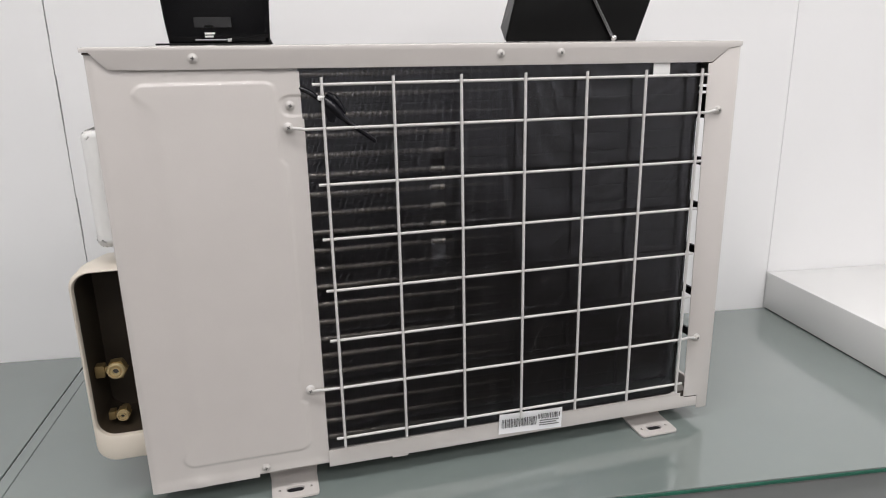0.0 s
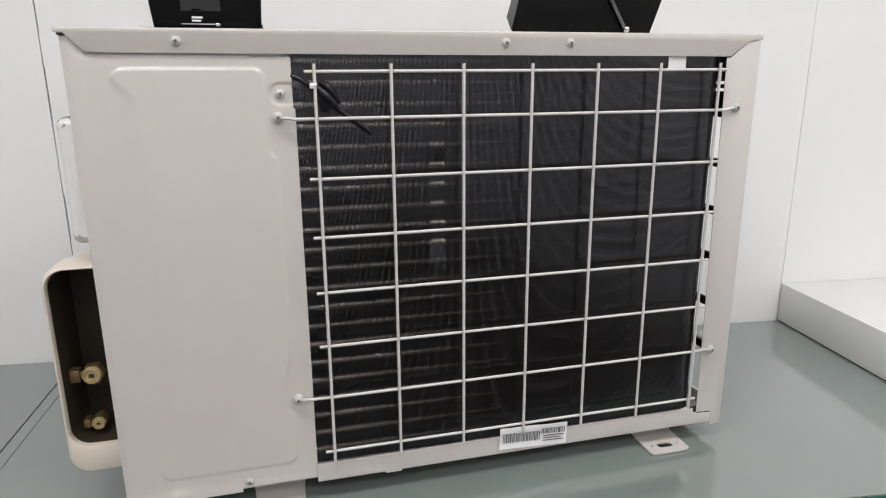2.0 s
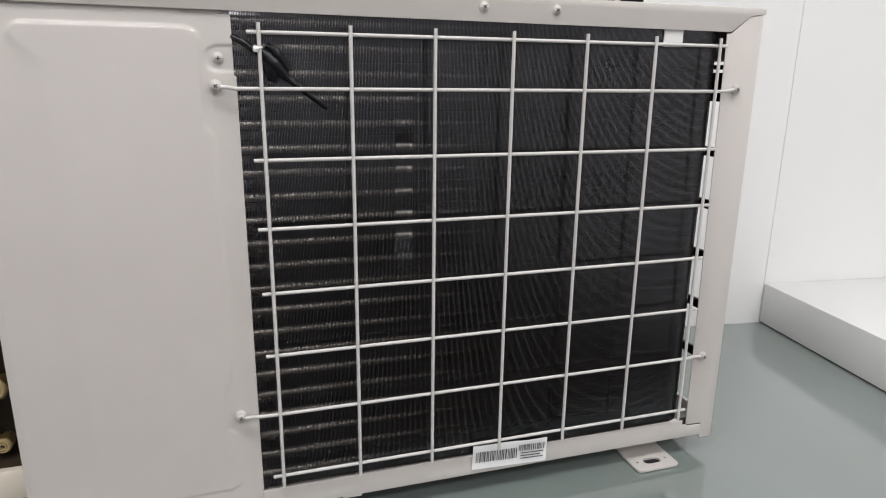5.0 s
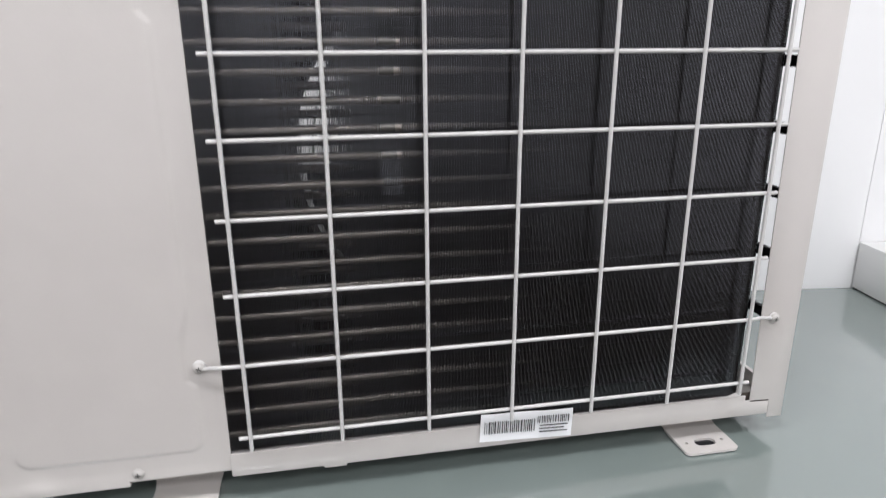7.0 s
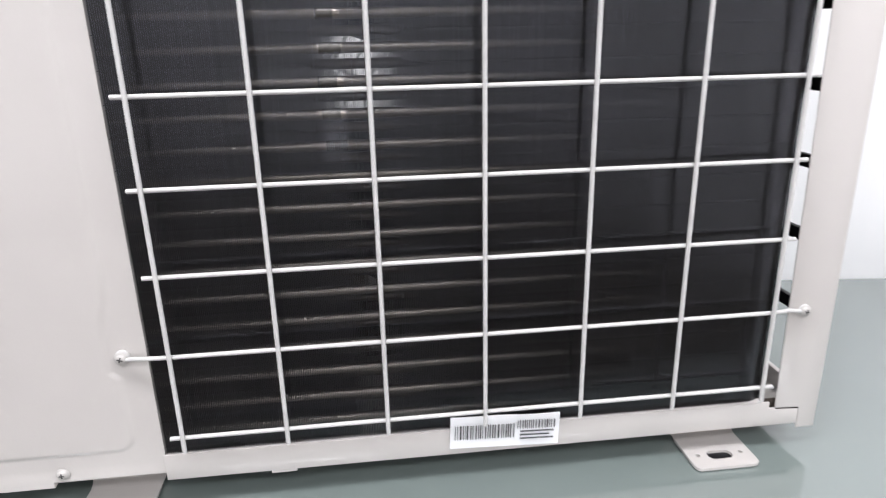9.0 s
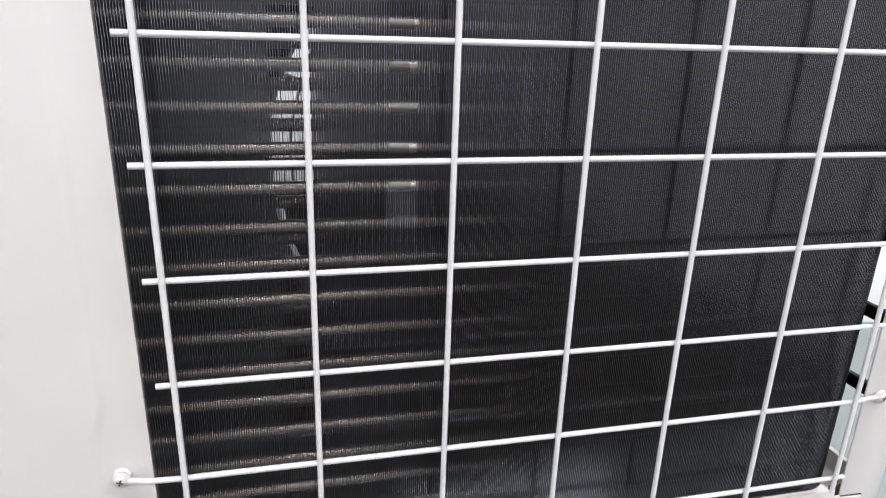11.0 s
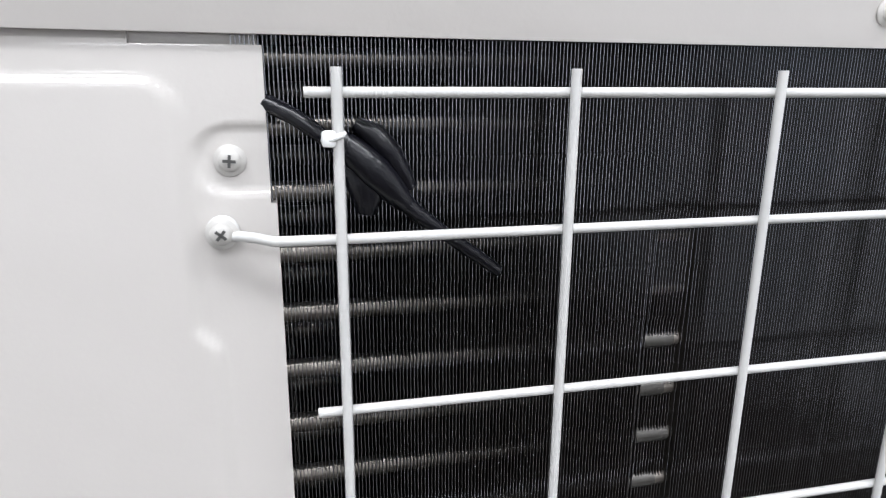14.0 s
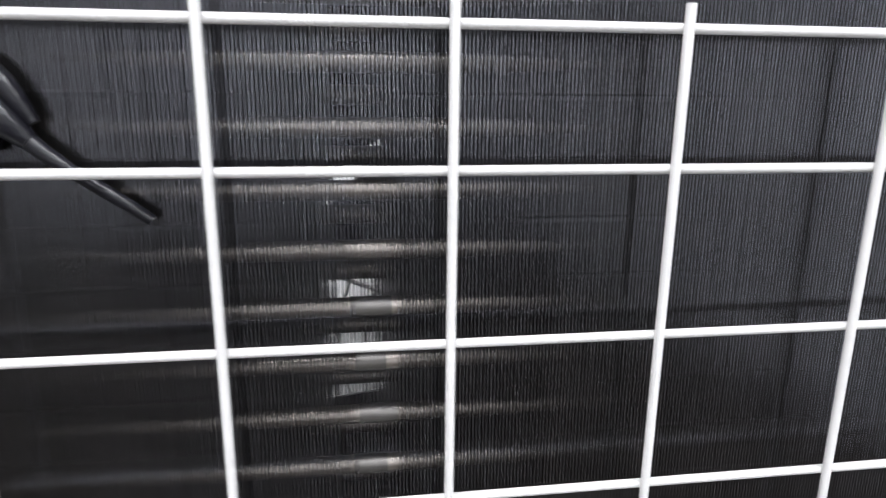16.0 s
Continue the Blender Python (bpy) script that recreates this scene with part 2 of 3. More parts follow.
# ---- the outdoor unit ----
unit = new("outdoor_unit")
tagged(unit, "beige air conditioner outdoor unit, rear side with wire guard", "air conditioner")
X0, X1, FACE, DEEP, Z0, TOP = -0.245, 0.572, 0.012, 0.29, 0.028, 0.576

# rear cover: pressed sheet with a raised rounded field and clearances round the screws
GL1, GL6, GR1, GR6, SP, SB = (-0.039, 0.485), (-0.038, 0.148), (0.5425, 0.485), (0.5415, 0.1455), (-0.035, 0.5095), (-0.103, 0.044)


def field(x, z):
    jog = 0.007 * (step(0.438, 0.450, z) + (1 - step(0.172, 0.205, z)) * step(0.126, 0.135, z))
    x0, x1, z0, z1, r = -0.203, -0.042 - jog, 0.060, 0.538, 0.014
    dx, dz = abs(x - (x0 + x1) / 2) - (x1 - x0) / 2 + r, abs(z - (z0 + z1) / 2) - (z1 - z0) / 2 + r
    d = math.hypot(max(dx, 0), max(dz, 0)) + min(max(dx, dz), 0) - r
    soft = 0.0046 + 0.030 * (1 - step(-0.195, -0.120, x)) * step(0.07, 0.11, z) * (1 - step(0.50, 0.53, z))
    return 1 - step(0.001 - soft, 0.001, d)


def rear_cover():
    bm = bmesh.new()
    xs = [-0.2435 + 0.2235 * i / 112 for i in range(113)]
    zs = [0.031 + 0.537 * j / 400 for j in range(401)]
    grid = []
    for z in zs:
        line = []
        for x in xs:
            recess = 0.0012 * (1 - step(0.010, 0.013, math.hypot(x - SP[0], z - SP[1]))) if x < SP[0] else 0.0012 * (1 - step(0.010, 0.013, abs(z - SP[1])))
            bow = 0.0015 * math.exp(-((x + 0.2435) / 0.004) ** 2) + 0.0012 * step(0.5450, 0.555, z) * step(-0.235, -0.222, x) - 0.0009 * (1 - step(0.035, 0.048, z)) - 0.0022 * math.exp(-((x + 0.187) / 0.013) ** 2 - ((z - 0.038) / 0.009) ** 2)
            line.append(bm.verts.new((x, FACE + 0.002 - 0.0015 * field(x, z) + recess + bow, z)))
        grid.append(line)
    for j in range(len(zs) - 1):
        for i in range(len(xs) - 1):
            x, z = xs[i], zs[j]
            if x > -0.0231 and z > 0.494:
                continue
            if z > 0.557 and x > -0.226:
                continue
            if z > 0.5470 and x > -0.064:
                continue
            if z < 0.036 and x > -0.113:
                continue
            bm.faces.new((grid[j][i], grid[j][i + 1], grid[j + 1][i + 1], grid[j + 1][i]))
    bmesh.ops.delete(bm, geom=[v for v in bm.verts if not v.link_faces], context="VERTS")
    edge = [e for e in bm.edges if e.is_boundary]
    out = bmesh.ops.extrude_edge_only(bm, edges=edge)
    for v in out["geom"]:
        if isinstance(v, bmesh.types.BMVert):
            v.co.y += 0.008
    return bm


part("rear_cover", rear_cover(), PAINT, unit, smooth=True)
part("upper_rail", box(-0.066, -0.0235, FACE + 0.0052, FACE + 0.0064, 0.541, 0.570, 0.0004, 1), PAINT, unit)
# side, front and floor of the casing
# dark sliver fills the gap under the lid end as its shade
part("lid_gap_shade", box(X0 + 0.0002, X0 + 0.0075, FACE + 0.0010, FACE + 0.0075, 0.5690, 0.5713), INNER, unit, "dark sliver for the shade under the lid corner")
part("side_panel", box(X0, X0 + 0.0015, FACE + 0.008, DEEP, Z0, TOP - 0.006, 0.0006, 1), PAINT, unit)
FAN_X, FAN_Z, FAN_R = 0.262, 0.298, 0.215


def holed(x0, x1, z0, z1, r, y0, y1, lip=0.0, n=64):
    """An upright sheet with a round opening for the fan, its rim drawn out by lip."""
    bm = bmesh.new()
    rings = []
    for y, out, flare in ((y0, True, 0), (y1, True, 0), (y1, False, 0.004), (y1 + lip, False, 0), (y0 + lip, False, 0.0015), (y0, False, 0.006)):
        ring = []
        for k in range(n):
            a = 2 * math.pi * (k + 0.5) / n
            c, s = math.cos(a), math.sin(a)
            if out:
                far = min(((x1 if c > 0 else x0) - FAN_X) / c if abs(c) > 1e-6 else 9, ((z1 if s > 0 else z0) - FAN_Z) / s if abs(s) > 1e-6 else 9)
            else:
                far = r + flare
            ring.append(bm.verts.new((FAN_X + far * c, y, FAN_Z + far * s)))
        rings.append(ring)
    for a, b in zip(rings, rings[1:] + rings[:1]):
        for k in range(n):
            bm.faces.new((a[k], a[(k + 1) % n], b[(k + 1) % n], b[k]))
    return bm


part("front_panel", holed(X0 + 0.002, X1 - 0.002, Z0, TOP - 0.006, FAN_R, DEEP, DEEP + 0.0015, 0.004), PAINT, unit)
part("base_pan", box(X0 + 0.003, X1 - 0.004, 0.020, DEEP - 0.001, Z0 + 0.002, Z0 + 0.006, 0.001, 1), PAINT, unit)
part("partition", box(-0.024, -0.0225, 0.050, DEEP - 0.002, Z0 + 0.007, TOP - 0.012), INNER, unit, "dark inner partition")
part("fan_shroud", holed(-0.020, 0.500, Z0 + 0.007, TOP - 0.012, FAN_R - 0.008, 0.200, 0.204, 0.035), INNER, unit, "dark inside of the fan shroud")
fan = new("fan")
fan.parent = unit
tagged(fan, "grey plastic three-bladed fan behind the coil")
part("hub", turned([(0.020, 0.165), (0.046, 0.168), (0.050, 0.176), (0.050, 0.225), (0.044, 0.232)], 28), FAN_GREY, fan, smooth=True).matrix_basis = Matrix.Translation((FAN_X, 0, FAN_Z))
for turn in (87, 207, 327):
    blade = bmesh.new()
    sheets = []
    for off in (0.0, 0.0022):
        grid = []
        for i in range(9):
            r = 0.047 + (FAN_R - 0.018 - 0.047) * i / 8
            line = []
            for j in range(9):
                a = radians(turn + 20 * (i / 8) + (76 + 12 * i / 8) * (j / 8 - 0.5))
                y = 0.200 + 0.034 * (j / 8 - 0.5) * (1 - 0.25 * i / 8) + 0.006 * math.sin(math.pi * j / 8) + off
                line.append(blade.verts.new((FAN_X + r * math.cos(a), y, FAN_Z + r * math.sin(a))))
            grid.append(line)
        for i in range(8):
            for j in range(8):
                blade.faces.new((grid[i][j], grid[i][j + 1], grid[i + 1][j + 1], grid[i + 1][j]))
        sheets.append(grid)
    a, b = sheets
    for i in range(8):
        for j in (0, 8):
            blade.faces.new((a[i][j], a[i + 1][j], b[i + 1][j], b[i][j]))
            blade.faces.new((a[j][i], a[j][i + 1], b[j][i + 1], b[j][i]))
    part("blade", blade, FAN_GREY, fan, smooth=True)
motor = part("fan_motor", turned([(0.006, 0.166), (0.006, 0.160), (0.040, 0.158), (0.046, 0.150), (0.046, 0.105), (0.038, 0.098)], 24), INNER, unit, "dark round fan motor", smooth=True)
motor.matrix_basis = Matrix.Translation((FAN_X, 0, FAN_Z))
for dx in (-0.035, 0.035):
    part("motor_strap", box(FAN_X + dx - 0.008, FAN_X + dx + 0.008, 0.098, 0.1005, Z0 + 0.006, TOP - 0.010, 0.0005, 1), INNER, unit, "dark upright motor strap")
grille = new("front_grille")
grille.parent = unit
tagged(grille, "round front grille of white plastic rings")
for k in range(9):
    r = 0.030 + 0.0225 * k
    part("ring", sweep([(FAN_X + r * math.cos(a), DEEP + 0.010, FAN_Z + r * math.sin(a)) for a in [2 * math.pi * i / 48 for i in range(49)]], 0.0016, 6, cap=False), NYLON, grille)
for k in range(8):
    a = radians(22.5 + 45 * k)
    part("spoke", sweep([(FAN_X + r * math.cos(a), DEEP + 0.0075, FAN_Z + r * math.sin(a)) for r in (0.012, 0.12, FAN_R + 0.004)], 0.0022, 6), NYLON, grille)
side = new("side_grille")
side.parent = unit
part("stile", box(X1 - 0.0016, X1 - 0.0004, FACE + 0.003, 0.030, Z0 - 0.004, TOP - 0.006, 0.0005, 1), PAINT, side)
part("stile", box(X1 - 0.0016, X1 - 0.0004, 0.262, DEEP - 0.001, Z0 - 0.004, TOP - 0.006, 0.0005, 1), PAINT, side)
for z0, z1 in ((0.5180, 0.569), (0.5085, 0.5140), (0.469, 0.5045), (0.399, 0.411), (0.330, 0.342), (0.261, 0.273), (0.192, 0.204), (0.123, 0.135), (0.026, 0.052)):
    part("grille_bar", box(X1 - 0.0060, X1 - 0.0006, 0.030, 0.262, z0, z1, 0.0006, 1), MATT_BLACK if z0 > 0.03 and z1 < 0.55 else PAINT, side)

# lid: skirt with slanting ends, top plate and raised middle
skirt = [(X0 - 0.0025, TOP - 0.0002), (X0 - 0.0025, 0.5715), (X0 + 0.006, 0.5715), (-0.2215, 0.553), (-0.19, 0.552), (0.1, 0.5505), (0.528, 0.549), (0.553, 0.567), (X1 + 0.0022, 0.570), (X1 + 0.0022, TOP - 0.0002)]
part("lid_skirt", prism(skirt, FACE - 0.001, FACE + 0.0008, 0.0005, 2), PAINT, unit, smooth=True)


def lid_top():
    bm = bmesh.new()
    rings = []
    for inset, z in ((0, TOP - 0.0008), (0.0012, TOP + 0.0006), (0.018, TOP + 0.0012), (0.024, TOP + 0.0024), (0.030, TOP + 0.0028)):
        far = 0.035 if inset > 0.01 else 0.0
        pts = rounded(X0 - 0.0022 + inset + far, X1 + 0.0019 - inset, FACE - 0.0004 + inset, DEEP + 0.003 - inset, 0.004 + inset * 0.5, 4)
        rings.append([bm.verts.new((x, y, z)) for x, y in pts])
    for a, b in zip(rings, rings[1:]):
        for s in range(len(a)):
            bm.faces.new((a[s], a[(s + 1) % len(a)], b[(s + 1) % len(a)], b[s]))
    bm.faces.new(rings[-1])
    low = [bm.verts.new((v.co.x, v.co.y, TOP - 0.003)) for v in rings[0]]
    for s in range(len(low)):
        bm.faces.new((low[s], low[(s + 1) % len(low)], rings[0][(s + 1) % len(low)], rings[0][s]))
    bm.faces.new(low)
    return bm


part("lid_top", lid_top(), PAINT, unit, smooth=True)
LID = TOP + 0.0028

# corner post with its folded edge, and the bottom rail
post = bmesh.new()
prism([(0.5235, 0.5475), (0.5295, 0.0458), (0.5538, 0.0448), (0.5538, 0.0225), (X1, 0.0225), (X1, 0.5695), (0.553, 0.5665), (0.529, 0.5475)], FACE, FACE + 0.0015, 0.0006, 2, post)
part("corner_post", post, PAINT, unit, smooth=True)
rail = bmesh.new()
prism([(-0.0205, 0.030), (0.5524, 0.0285), (0.5524, 0.0438), (0.5292, 0.0447), (0.5292, 0.0470), (0.5228, 0.0470), (0.5228, 0.0535), (-0.0205, 0.0545)], FACE - 0.0014, FACE + 0.0004, 0.0005, 2, rail)
box(-0.0205, 0.52, FACE - 0.001, FACE + 0.010, 0.0505, 0.0517, 0.0004, 1, rail)
box(0.066, 0.088, FACE - 0.0010, FACE + 0.0006, 0.0268, 0.0306, 0.0008, 2, rail)
part("base_rail", rail, PAINT, unit, smooth=True)
# dark backing added so the notch and rail joint read as shaded
part("rail_gap_shade", box(0.5205, 0.5560, FACE + 0.0030, FACE + 0.0042, 0.0262, 0.0545), INNER, unit, "dark backing for the shade behind the rail joint")


# feet
def foot_mesh():
    bm = bmesh.new()
    outer = rounded(-0.031, 0.031, -0.018, 0.036, 0.006, 4)
    slot = rounded(-0.012, 0.012, -0.0062, 0.0062, 0.006, 5)
    holes = [slot] + [[(cx + 0.0022 * math.cos(k * math.pi / 4), 0.001 + 0.0022 * math.sin(k * math.pi / 4)) for k in range(8)] for cx in (-0.021, 0.021)]
    edges = []
    for loop in [outer] + holes:
        vs = [bm.verts.new((x, y, 0.0)) for x, y in loop]
        edges += [bm.edges.new((vs[k], vs[(k + 1) % len(vs)])) for k in range(len(vs))]
    bmesh.ops.triangle_fill(bm, use_beauty=True, use_dissolve=False, edges=edges)
    out = bmesh.ops.extrude_face_region(bm, geom=list(bm.faces))
    for v in out["geom"]:
        if isinstance(v, bmesh.types.BMVert):
            v.co.z = 0.0028
    # the riser folds up to the casing
    prof = [(0.030, 0.0029), (0.038, 0.004), (0.043, 0.009), (0.0455, 0.018), (0.049, 0.026), (0.056, 0.0295), (0.075, 0.030)]
    rows = [[bm.verts.new((sx * (0.031 + 0.006 * k / 6), y, z)) for sx in (-1, -0.5, 0, 0.5, 1)] for k, (y, z) in enumerate(prof)]
    for a, b in zip(rows, rows[1:]):
        for s in range(4):
            bm.faces.new((a[s], a[s + 1], b[s + 1], b[s]))
    return bm


foot = part("foot", foot_mesh(), PAINT, unit, smooth=True)
foot.matrix_basis = Matrix.Translation((0.477, 0.007, 0.0014))
# black sheet added for the shade under the foot and in its slot
pad = part("foot_shade_sheet", prism(rounded(-0.0295, 0.0295, -0.0165, 0.034, 0.005, 4), -0.0012, -0.0001), RUBBER, foot, "thin black sheet for the shade under the foot")
pad.matrix_basis = Matrix(((1, 0, 0, 0), (0, 0, 1, 0), (0, 1, 0, 0), (0, 0, 0, 1)))
twin("foot_shade_sheet", pad, twin("foot", foot, unit, Matrix.Translation((-0.068, 0.013, 0.0014))), pad.matrix_basis.copy())
for fx in (0.477, -0.068):
    twin("foot_shade_sheet", pad, twin("foot", foot, unit, Matrix.Translation((fx, 0.297, 0.0014)) @ Matrix.Rotation(math.pi, 4, "Z")), pad.matrix_basis.copy())

# screws
head = turned([(0.0054, 0.0), (0.0056, -0.0007), (0.0049, -0.0012), (0.0040, -0.0016), (0.0036, -0.0025), (0.0026, -0.0032), (0.0010, -0.0035)], 20)
# raised dark cross: its colour stands for the shade in the recess
cross = box(-0.0022, 0.0022, -0.0038, -0.0028, -0.0005, 0.0005)
box(-0.0005, 0.0005, -0.0038, -0.0028, -0.0022, 0.0022, bm=cross)
screw = part("screw", head, SCREW, unit, smooth=True)
recess = part("cross_recess_shade", cross, SLOT, screw)
spots = [(-0.135, FACE - 0.001, 0.5635, 10), (0.223, FACE - 0.001, 0.564, 35), (0.304, FACE - 0.001, 0.564, 50), (SP[0], FACE + 0.0032, SP[1], 5),
         (GL1[0], FACE - 0.003, GL1[1], 40), (GL6[0], FACE - 0.003, GL6[1], 20), (GR1[0], FACE - 0.003, GR1[1], 30), (GR6[0], FACE - 0.003, GR6[1], 15), (SB[0], FACE + 0.001, SB[1], 0)]
for k, (x, y, z, a) in enumerate(spots):
    m = Matrix.Translation((x, y, z)) @ Matrix.Rotation(radians(a), 4, "Y")
    if k == 0:
        screw.matrix_basis = m
    else:
        s = twin("screw", screw, unit, m)
        twin("cross_recess_shade", recess, s, Matrix())

# wire guard: seven uprights in front of eight cross wires
guard = new("wire_guard")
guard.parent = unit
tagged(guard, "welded guard of white coated wires screwed to casing")
COLS = [0.0014, 0.0849, 0.1684, 0.2518, 0.3360, 0.4204, 0.5049]
RISE = [0.5328, 0.4828, 0.4166, 0.3493, 0.2831, 0.2161, 0.1493, 0.0760]
WR = 0.0019
for n, x in enumerate(COLS):
    part("wire", sweep([(x, -0.0012, 0.064), (x, -0.0013, 0.2), (x, -0.0012, 0.38), (x, -0.0012, 0.541)], WR, 10), WIRE, guard, smooth=True)
for n, z in enumerate(RISE):
    if n in (1, 6):
        left, right = (GL1, GR1) if n == 1 else (GL6, GR6)
        path = [(left[0] - 0.001, FACE - 0.003, left[1] - 0.001), (left[0] + 0.006, FACE - 0.004, left[1] - 0.001), (left[0] + 0.011, 0.005, (left[1] + z) / 2), (left[0] + 0.018, 0.0025, z), (0.0, 0.0017, z)]
        path += [(0.25, 0.0017, z), (0.507, 0.0017, z), (0.515, 0.0022, z), (0.522, 0.004, z), (right[0] - 0.004, FACE - 0.003, right[1]), (right[0], FACE - 0.0025, right[1])]
    else:
        path = [(-0.0092, 0.0017, z), (0.15, 0.0017, z), (0.35, 0.0017, z), (0.516, 0.0017, z)]
    part("wire", sweep(path, WR, 10), WIRE, guard, smooth=True)
hook = turned([(0.0056, 0.0), (0.0058, -0.0012), (0.0050, -0.0020), (0.0042, -0.0022)], 18)
hook = part("screw_eye", hook, WIRE, guard, smooth=True)
for k, (x, z) in enumerate((GL1, GL6, GR1, GR6)):
    m = Matrix.Translation((x, FACE - 0.0012 if k > 1 else FACE + 0.0015, z))
    if k == 0:
        hook.matrix_basis = m
    else:
        twin("screw_eye", hook, guard, m)

# condenser coil: upright fins on horizontal tubes, bent round the corner
coil = new("condenser_coil")
coil.parent = unit
tagged(coil, "dark coated finned condenser coil with horizontal tubes")
FIN_FRONT, FIN_DEEP, PITCH, TUBES, FIRST, CORE = 0.0165, 0.0265, 0.00147, 0.02375, 0.5440, 0.0069
LEFT = -0.032
CORNER, ROUND = 0.500, 0.029
COIL_LOW, COIL_HIGH = 0.0365, 0.558


def along(s, depth):
    """A place on the coil: s metres from its left end, depth behind its front."""
    x = LEFT + s
    if x <= CORNER:
        return Vector((x, FIN_FRONT + depth, 0)), 0.0
    a = (x - CORNER) / ROUND
    if a < math.pi / 2:
        r = ROUND - depth
        return Vector((CORNER + r * math.sin(a), FIN_FRONT + ROUND - r * math.cos(a), 0)), a
    return Vector((CORNER + ROUND - depth, FIN_FRONT + ROUND + (x - CORNER - ROUND * math.pi / 2), 0)), math.pi / 2


END = CORNER - LEFT + ROUND * math.pi / 2 + 0.14
for depth, drop in ((CORE, 0.0), (CORE + 0.0130, TUBES / 2)):
    for k in range(21):
        z = FIRST - drop - TUBES * k
        path = [along((CORNER - LEFT) * i / 4, depth)[0] for i in range(5)] + [along(CORNER - LEFT + 0.004 * i, depth)[0] for i in range(1, 9)] + [along(END, depth)[0]]
        part("tube", sweep([p + Vector((0, 0, z)) for p in path], 0.0040, 12), TUBE, coil, smooth=True)

# a bare stretch on the middle tubes where the fins are pressed apart
for k in range(5, 11):
    z = FIRST - TUBES * k
    x0 = 0.1325 + 0.0015 * math.sin(k * 2.1)
    part("bare_sleeve", sweep([(x0, FIN_FRONT + CORE, z), (x0 + 0.006, FIN_FRONT + CORE, z), (x0 + 0.0145 + 0.002 * math.cos(k * 3.7), FIN_FRONT + CORE, z)], 0.0043, 12), BARE, coil, "bare bright stretch of tube", smooth=True)

# foam pad under the lid, sensor lead and its tie
part("foam_pad", box(0.4405, 0.4655, 0.0140, 0.0160, 0.531, 0.5515, 0.0005, 1), FOAM, unit, "white foam tab above the coil")
lead = [(-0.0275, 0.0185, 0.5302), (-0.0215, 0.0165, 0.5287), (-0.012, 0.011, 0.5242), (-0.003, 0.0065, 0.5177), (0.006, 0.008, 0.5112), (0.012, 0.010, 0.5057)]
part("sensor_lead", sweep(lead, [0.0030, 0.0031, 0.0030, 0.0028, 0.003, 0.0034], 10), RUBBER, unit, "black rubber sensor lead", smooth=True)
plug = sweep([(0.002, 0.0080, 0.5177), (0.008, 0.0085, 0.5117), (0.0145, 0.0085, 0.5052), (0.021, 0.009, 0.4982), (0.026, 0.0095, 0.4927)], [0.0034, 0.0056, 0.0064, 0.0052, 0.0034], 12)
sweep([(0.008, 0.0105, 0.5222), (0.0145, 0.0100, 0.5182), (0.0205, 0.0100, 0.5112), (0.0245, 0.0105, 0.5042), (0.0275, 0.011, 0.4987)], [0.0026, 0.0044, 0.0044, 0.0036, 0.0026], 10, plug)
# wide third lobe shapes the plug's shadow, below and to its left
sweep([(0.004, 0.0125, 0.5140), (0.009, 0.0122, 0.5060), (0.0125, 0.0122, 0.4975), (0.0115, 0.0126, 0.4895)], [0.0036, 0.0066, 0.0070, 0.0036], 10, plug)
part("sensor_plug", plug, RUBBER, unit, "black rubber plug hanging on the coil, with a shadow lobe", smooth=True)
tail = [(0.0235, 0.0100, 0.4952), (0.030, 0.0095, 0.4892), (0.038, 0.0095, 0.4829), (0.047, 0.0105, 0.4762), (0.0545, 0.011, 0.4707), (0.0625, 0.0115, 0.4645)]
part("sensor_tail", sweep(tail, [0.0034, 0.0030, 0.0026, 0.0026, 0.0025, 0.0022], 10), RUBBER, unit, "black heat-shrunk sensor tail", smooth=True)
tie = box(-0.0042, 0.0006, -0.0042, -0.0008, 0.5152, 0.5208, 0.0012, 2)
sweep([(0.0034 * math.cos(a), 0.0010 + 0.0050 * math.sin(a), 0.5183 + 0.0012 * math.cos(a)) for a in [k * math.pi / 8 for k in range(17)]], 0.0010, 8, tie)
part("cable_tie", tie, NYLON, unit, "white nylon cable tie round the wire", smooth=True)

# barcode label on the rail, its upper edge standing free
label = new("barcode_label")
label.parent = unit
tagged(label, "white paper barcode label stuck to the rail")
label.matrix_basis = Matrix.Translation((0.2215, FACE - 0.0030, 0.0365)) @ Matrix.Rotation(radians(2.4), 4, "Y")
sheet = bmesh.new()
cols = []
for i in range(13):
    x = 0.0985 * i / 12
    cols.append([sheet.verts.new((x, -0.0006 * math.sin(i * 0.9) * (z / 0.032) - 0.0004, z)) for z in (0, 0.008, 0.016, 0.024, 0.032)])
for a, b in zip(cols, cols[1:]):
    for s in range(4):
        sheet.faces.new((a[s], b[s], b[s + 1], a[s + 1]))
part("paper", sheet, PAPER, label)
bars = bmesh.new()
rng = random.Random(4)
x = 0.004
while x < 0.058:
    w = rng.choice((0.0003, 0.0005, 0.0008, 0.0012))
    box(x, x + w, -0.0024, -0.0016, 0.0100, 0.0235, bm=bars)
    x += w + rng.choice((0.0012, 0.0016, 0.0021))
x = 0.060
while x < 0.093:
    w = rng.choice((0.0004, 0.0006, 0.0010))
    box(x, x + w, -0.0024, -0.0016, 0.0185, 0.0265, bm=bars)
    x += w + rng.choice((0.0012, 0.0015, 0.0020))
part("barcode", bars, INK, label)
for k in range(3):
    part("text_bar", box(0.0625, 0.093 - 0.004 * (k % 2), -0.0024, -0.0017, 0.0150 - 0.0036 * k, 0.0160 - 0.0036 * k), INK, label)

